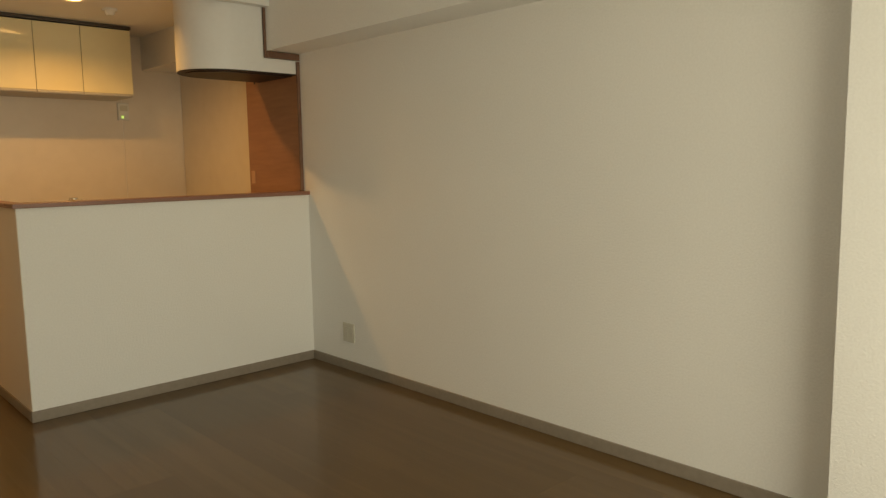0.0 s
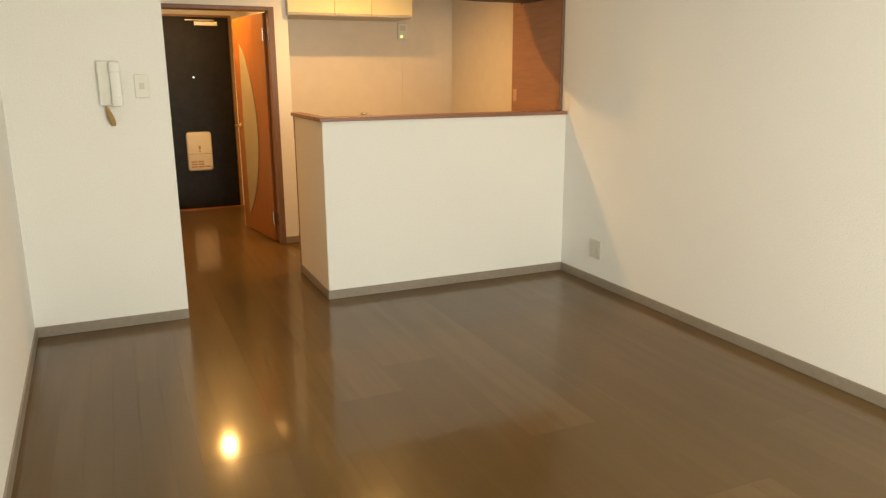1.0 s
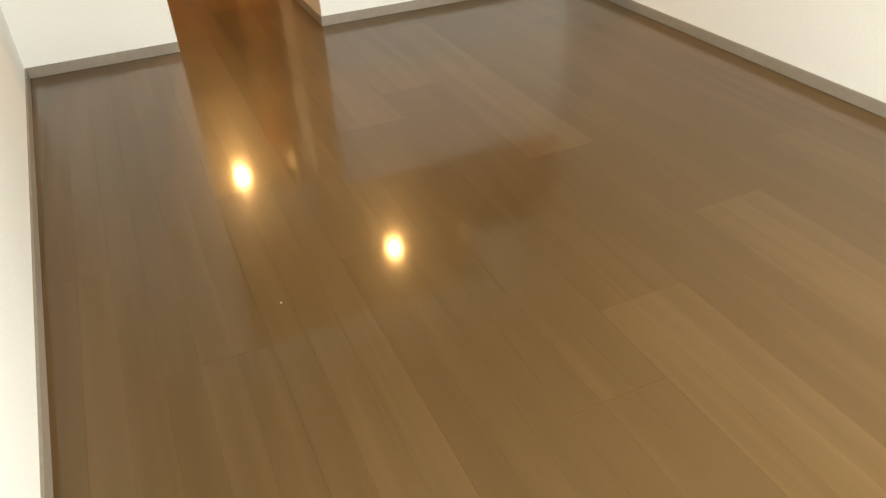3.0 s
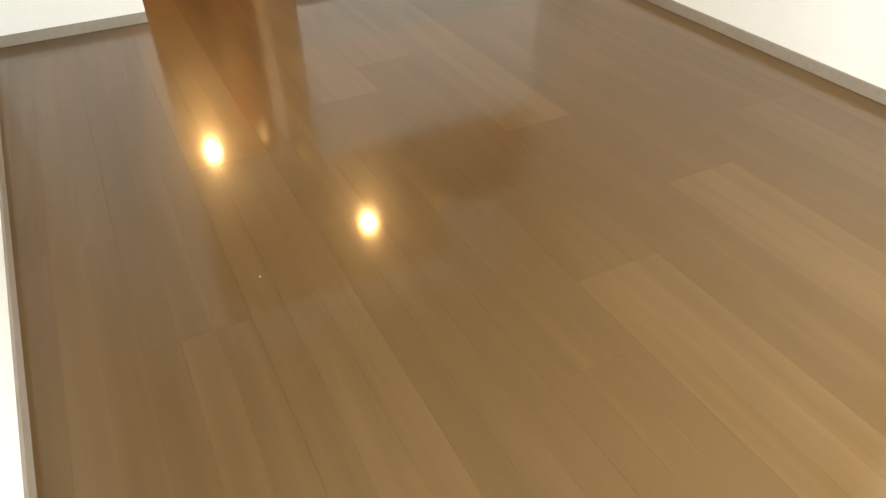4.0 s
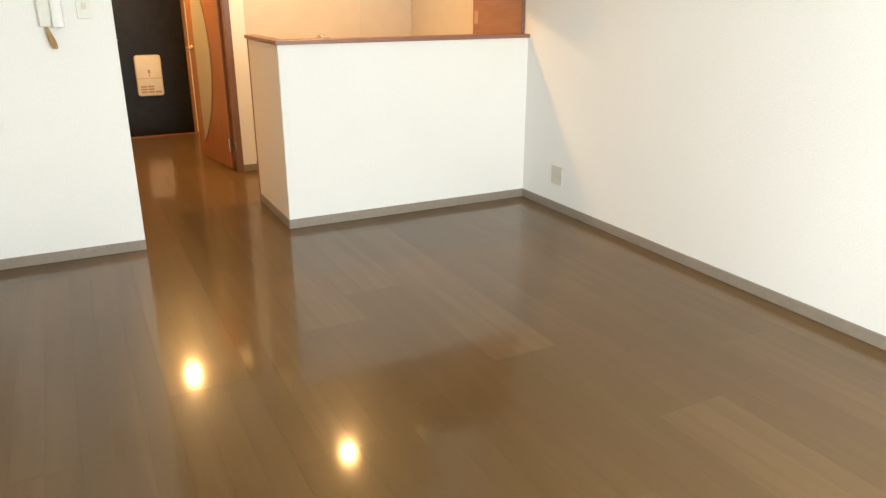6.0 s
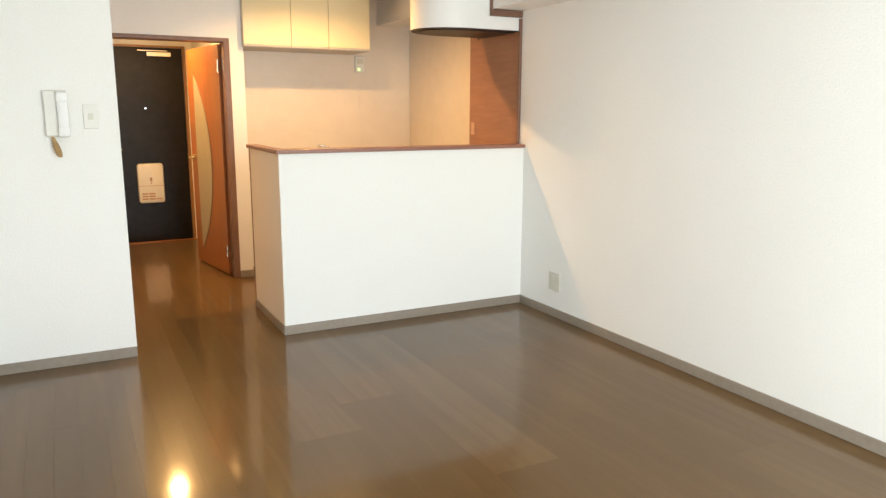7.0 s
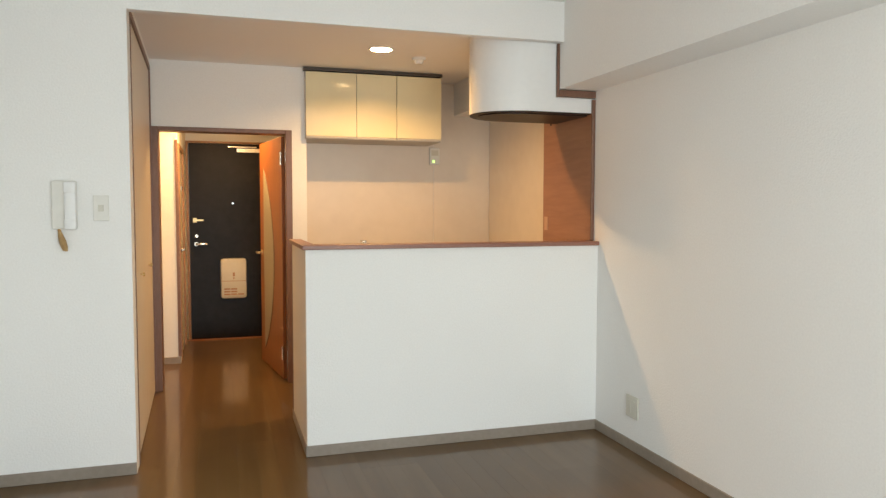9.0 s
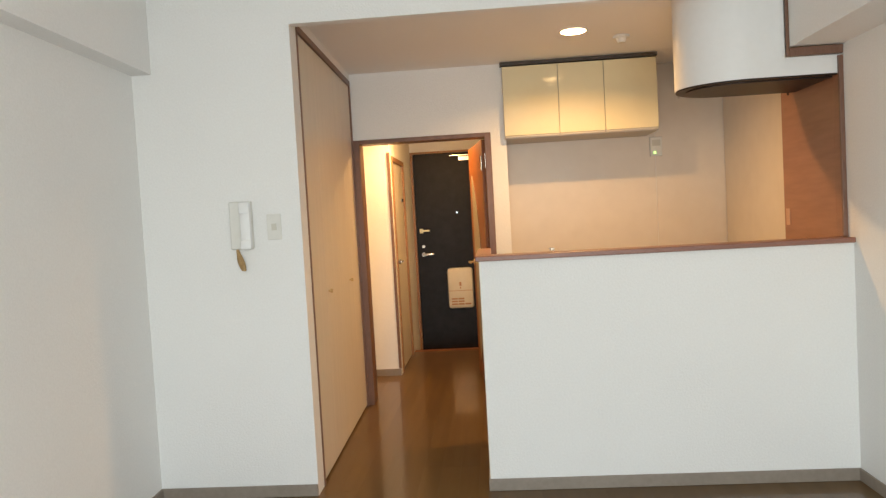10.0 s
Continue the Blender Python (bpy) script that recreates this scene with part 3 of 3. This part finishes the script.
def open_door():
    """Built along +x from the hinge, then turned on it."""
    w, h, t = 0.80, 1.846, 0.036
    ob = thing("hall_door", "orange wood hall door with a crescent glass, standing open", "door", (DX1 - 0.052, Y_DOOR + T - 0.02, 0.008), turn=98.5)
    part("leaf", boxes((0, w, -t / 2, t / 2, 0, h), bevel=0.003), DOOR_WOOD, ob)
    zc, half, chord, bulge = 0.88, 0.74, w - 0.17, 0.35

    def crescent(grow, y0, y1):
        """A plate between a bowed edge and a nearly straight one, larger by grow all round."""
        tall, deep = half + 1.6 * grow, bulge + 2 * grow
        radius = (tall * tall + deep * deep) / (2 * deep)
        pts = []
        for i in range(33):
            z = -tall + 2 * tall * i / 32
            pts.append((chord + grow - (math.sqrt(radius * radius - z * z) - (radius - deep)), zc + z))
        for i in range(1, 16):
            z = tall - 2 * tall * i / 16
            pts.append((chord + grow + 0.012 * math.cos(z / tall * 1.57), zc + z))
        bm = bmesh.new()
        near = [bm.verts.new((x, y0, z)) for x, z in pts]
        far = [bm.verts.new((x, y1, z)) for x, z in pts]
        bm.faces.new(near)
        bm.faces.new(far[::-1])
        for i in range(len(pts)):
            j = (i + 1) % len(pts)
            bm.faces.new((near[i], far[i], far[j], near[j]))
        bmesh.ops.recalc_face_normals(bm, faces=bm.faces)
        return bm

    for side in (1, -1):
        part("bead", crescent(0.011, side * (t / 2 - 0.002), side * (t / 2 + 0.002)), TRIM_BROWN, ob, "dark brown bead round the glass")
        part("glass", crescent(0.0, side * t / 2, side * (t / 2 + 0.005)), FROSTED, ob, "crescent of frosted glass")
    for side in (1, -1):
        bm = disc(bmesh.new(), w - 0.06, side * (t / 2 + 0.004), 0.93, 0.024, 0.008, "Y")
        disc(bm, w - 0.06, side * (t / 2 + 0.025), 0.93, 0.009, 0.04, "Y")
        box(bm, w - 0.165, w - 0.05, side * (t / 2 + 0.045) - 0.008, side * (t / 2 + 0.045) + 0.008, 0.922, 0.94, bevel=0.004)
        part("lever_handle", bm, BRASS, ob, "dull brass lever handle", smooth=True)
    part("latch", boxes((w - 0.001, w + 0.002, -0.012, 0.012, 0.85, 1.0)), CHROME, ob)
    for z in (0.2, 1.68):
        part("hinge", disc(bmesh.new(), 0.0, t / 2 + 0.006, z, 0.008, 0.1), CHROME, ob, "metal hinge", smooth=True)
    return ob


open_door()


def side_door():
    x, y0, y1, h = -2.47, 2.722, 3.52, 1.86
    ob = thing("side_door", "closed pale wood hall side door in a brown frame", "door")
    part("frame", boxes((x - 0.02, x + 0.012, y0, y0 + 0.04, 0, h), (x - 0.02, x + 0.012, y1 - 0.04, y1, 0, h), (x - 0.02, x + 0.012, y0 + 0.04, y1 - 0.04, h - 0.04, h), bevel=0.002), FRAME_TAN, ob, "tan brown door frame")
    part("leaf", boxes((x - 0.03, x - 0.006, y0 + 0.042, y1 - 0.042, 0.01, h - 0.042), bevel=0.002), CLOSET_WOOD, ob)
    part("corner_casing", boxes((x - 0.018, x + 0.005, 2.612, 2.6198, BH + 0.002, h + 0.02), bevel=0.001), TRIM_BROWN, ob, "brown casing on the wall corner")
    bm = disc(bmesh.new(), x + 0.008, y0 + 0.10, 0.95, 0.022, 0.03, "X")
    box(bm, x + 0.02, x + 0.036, y0 + 0.09, y0 + 0.20, 0.94, 0.958, bevel=0.004)
    part("lever_handle", bm, CHROME, ob, "chrome lever handle", smooth=True)
    part("lock_plate", boxes((x - 0.006, x + 0.004, y0 + 0.58, y0 + 0.70, 1.48, 1.51), bevel=0.002), CHROME, ob)
    return ob


side_door()


# ---- entrance door ----
def entrance_door():
    x0, x1, y, z0, z1 = -2.445, -1.60, Y_ENTRY, -0.09, 1.988
    ob = thing("entrance_door", "dark navy steel entrance door with letter box", "door")
    part("frame", boxes((x0 - 0.03, x0, y - 0.01, y + 0.1, z0, z1 + 0.022), (x1, x1 + 0.03, y - 0.01, y + 0.1, z0, z1 + 0.022), (x0, x1, y - 0.01, y + 0.1, z1, z1 + 0.022)), FRAME_TAN, ob, "tan brown door frame")
    part("leaf", boxes((x0 + 0.003, x1 - 0.003, y + 0.005, y + 0.05, z0, z1 - 0.003), bevel=0.003), STEEL_DARK, ob)
    box_part = part("letter_box", boxes((-2.14, -1.872, y - 0.055, y + 0.006, 0.345, 0.775), bevel=0.03), PLASTIC, ob, "cream plastic letter box", smooth=True)
    for b in range(3):
        part("slot", boxes(*[(-2.105 + 0.070 * a, -2.043 + 0.070 * a, y - 0.0575, y - 0.053, 0.385 + 0.028 * b, 0.401 + 0.028 * b) for a in range(3 if b == 0 else 2)], bevel=0.001), SOCKET_TAN, box_part, "brown slot")
    part("latch", boxes((-2.017, -1.995, y - 0.062, y - 0.054, 0.585, 0.625), (-2.012, -2.0, y - 0.060, y - 0.054, 0.555, 0.575), bevel=0.002), SOCKET_TAN, box_part, "small brown latch")
    part("lid_seam", boxes((-2.13, -1.882, y - 0.0562, y - 0.054, 0.532, 0.537)), SOCKET_TAN, box_part, "seam under the lid")
    bm = boxes((-1.96, -1.72, y - 0.045, y + 0.006, 1.895, 1.94), bevel=0.004)
    part("door_closer", bm, CHROME, ob, "metal door closer")
    part("closer_arm", boxes((-2.05, -1.75, y - 0.03, y + 0.006, 1.948, 1.960), bevel=0.002), CHROME, ob)
    part("peephole", disc(bmesh.new(), -2.005, y - 0.002, 1.358, 0.010, 0.010, "Y"), CHROME, ob, smooth=True)
    part("peephole_lens", disc(bmesh.new(), -2.005, y - 0.008, 1.358, 0.0075, 0.004, "Y"), PEEP_GLOW, ob, "peephole lens glowing in place of daylight behind it", smooth=True)
    bm = disc(bmesh.new(), -2.375, y - 0.01, 0.93, 0.021, 0.03, "Y")
    box(bm, -2.385, -2.265, y - 0.055, y - 0.035, 0.918, 0.942, bevel=0.006)
    part("lever_handle", bm, CHROME, ob, "bright chrome lever handle", smooth=True)
    part("thumb_turn", disc(bmesh.new(), -2.375, y - 0.012, 1.015, 0.016, 0.034, "Y"), CHROME, ob, smooth=True)
    bm = boxes((-2.41, -2.30, y - 0.03, y + 0.006, 1.17, 1.19), bevel=0.003)
    part("door_guard", bm, BRASS, ob, "brass door guard bar")
    part("guard_plate", boxes((-2.41, -2.37, y - 0.014, y + 0.006, 1.155, 1.205), bevel=0.003), BRASS, ob)
    return ob


entrance_door()

# ---- floor ----
floor = structure("floor", boxes((X_LEFT - T, T, Y_WINDOW - T, Y_STEP, -0.12, -0.014)), DARK_SLOT, "glossy brown wooden board floor", "floor")
BOARD_W, BOARD_L, PHASE_X = 0.2975, 1.80, -1.47


def plank_mesh(width, length):
    """A board of three strips with fine grooves, its corner at the origin."""
    bm = bmesh.new()
    s = width / 3
    g = 0.0001
    for k in range(3):
        a, b = k * s + (g if k == 0 else g * 0.6), (k + 1) * s - (g if k == 2 else g * 0.6)
        y0, y1, c = 0.0002, length - 0.0002, 0.0002
        e = 0.00005
        low = [bm.verts.new(p) for p in ((a, y0, -0.013), (b, y0, -0.013), (b, y1, -0.013), (a, y1, -0.013))]
        mid = [bm.verts.new(p) for p in ((a, y0, -c), (b, y0, -c), (b, y1, -c), (a, y1, -c))]
        top = [bm.verts.new(p) for p in ((a + c, y0 + e, 0), (b - c, y0 + e, 0), (b - c, y1 - e, 0), (a + c, y1 - e, 0))]
        for p, q in ((low, mid), (mid, top)):
            for i in range(4):
                j = (i + 1) % 4
                bm.faces.new((p[i], p[j], q[j], q[i]))
        bm.faces.new(top)
        bm.faces.new(low[::-1])
    return mesh_of("plank", bm, FLOOR_WOOD)


def lay_floor():
    cache = {}
    starts = [0.0, 0.9, 0.3, 1.2, 0.6, 1.5]
    first = math.floor((X_LEFT - PHASE_X) / BOARD_W)
    last = math.ceil((0.0 - PHASE_X) / BOARD_W)
    for i in range(first, last):
        x0, x1 = PHASE_X + i * BOARD_W, PHASE_X + (i + 1) * BOARD_W
        x0, x1 = max(x0, X_LEFT), min(x1, 0.0)
        if x1 - x0 < 0.01:
            continue
        joint = -2.956 + starts[(i + 1) % 6]
        y = joint - BOARD_L * math.ceil((joint - Y_WINDOW) / BOARD_L)
        while y < Y_STEP:
            a, b = max(y, Y_WINDOW), min(y + BOARD_L, Y_STEP)
            if b - a > 0.02:
                key = (round(x1 - x0, 4), round(b - a, 4))
                if key not in cache:
                    cache[key] = plank_mesh(*key)
                p = new("plank", cache[key])
                p.parent = floor
                p.location = (x0, a, 0)
            y += BOARD_L


lay_floor()

structure("floor_entrance", boxes((-2.6, -1.4, Y_STEP, Y_ENTRY + 0.15, -0.2, -0.09)), TILE_HALL, "brown tiled sunken entrance floor", "floor")
structure("trim_step", boxes((-2.47, -1.5, Y_STEP - 0.07, Y_STEP + 0.012, -0.09, 0.004), bevel=0.004), DOOR_WOOD, "orange-brown wooden edge of the hall step", "step edge")
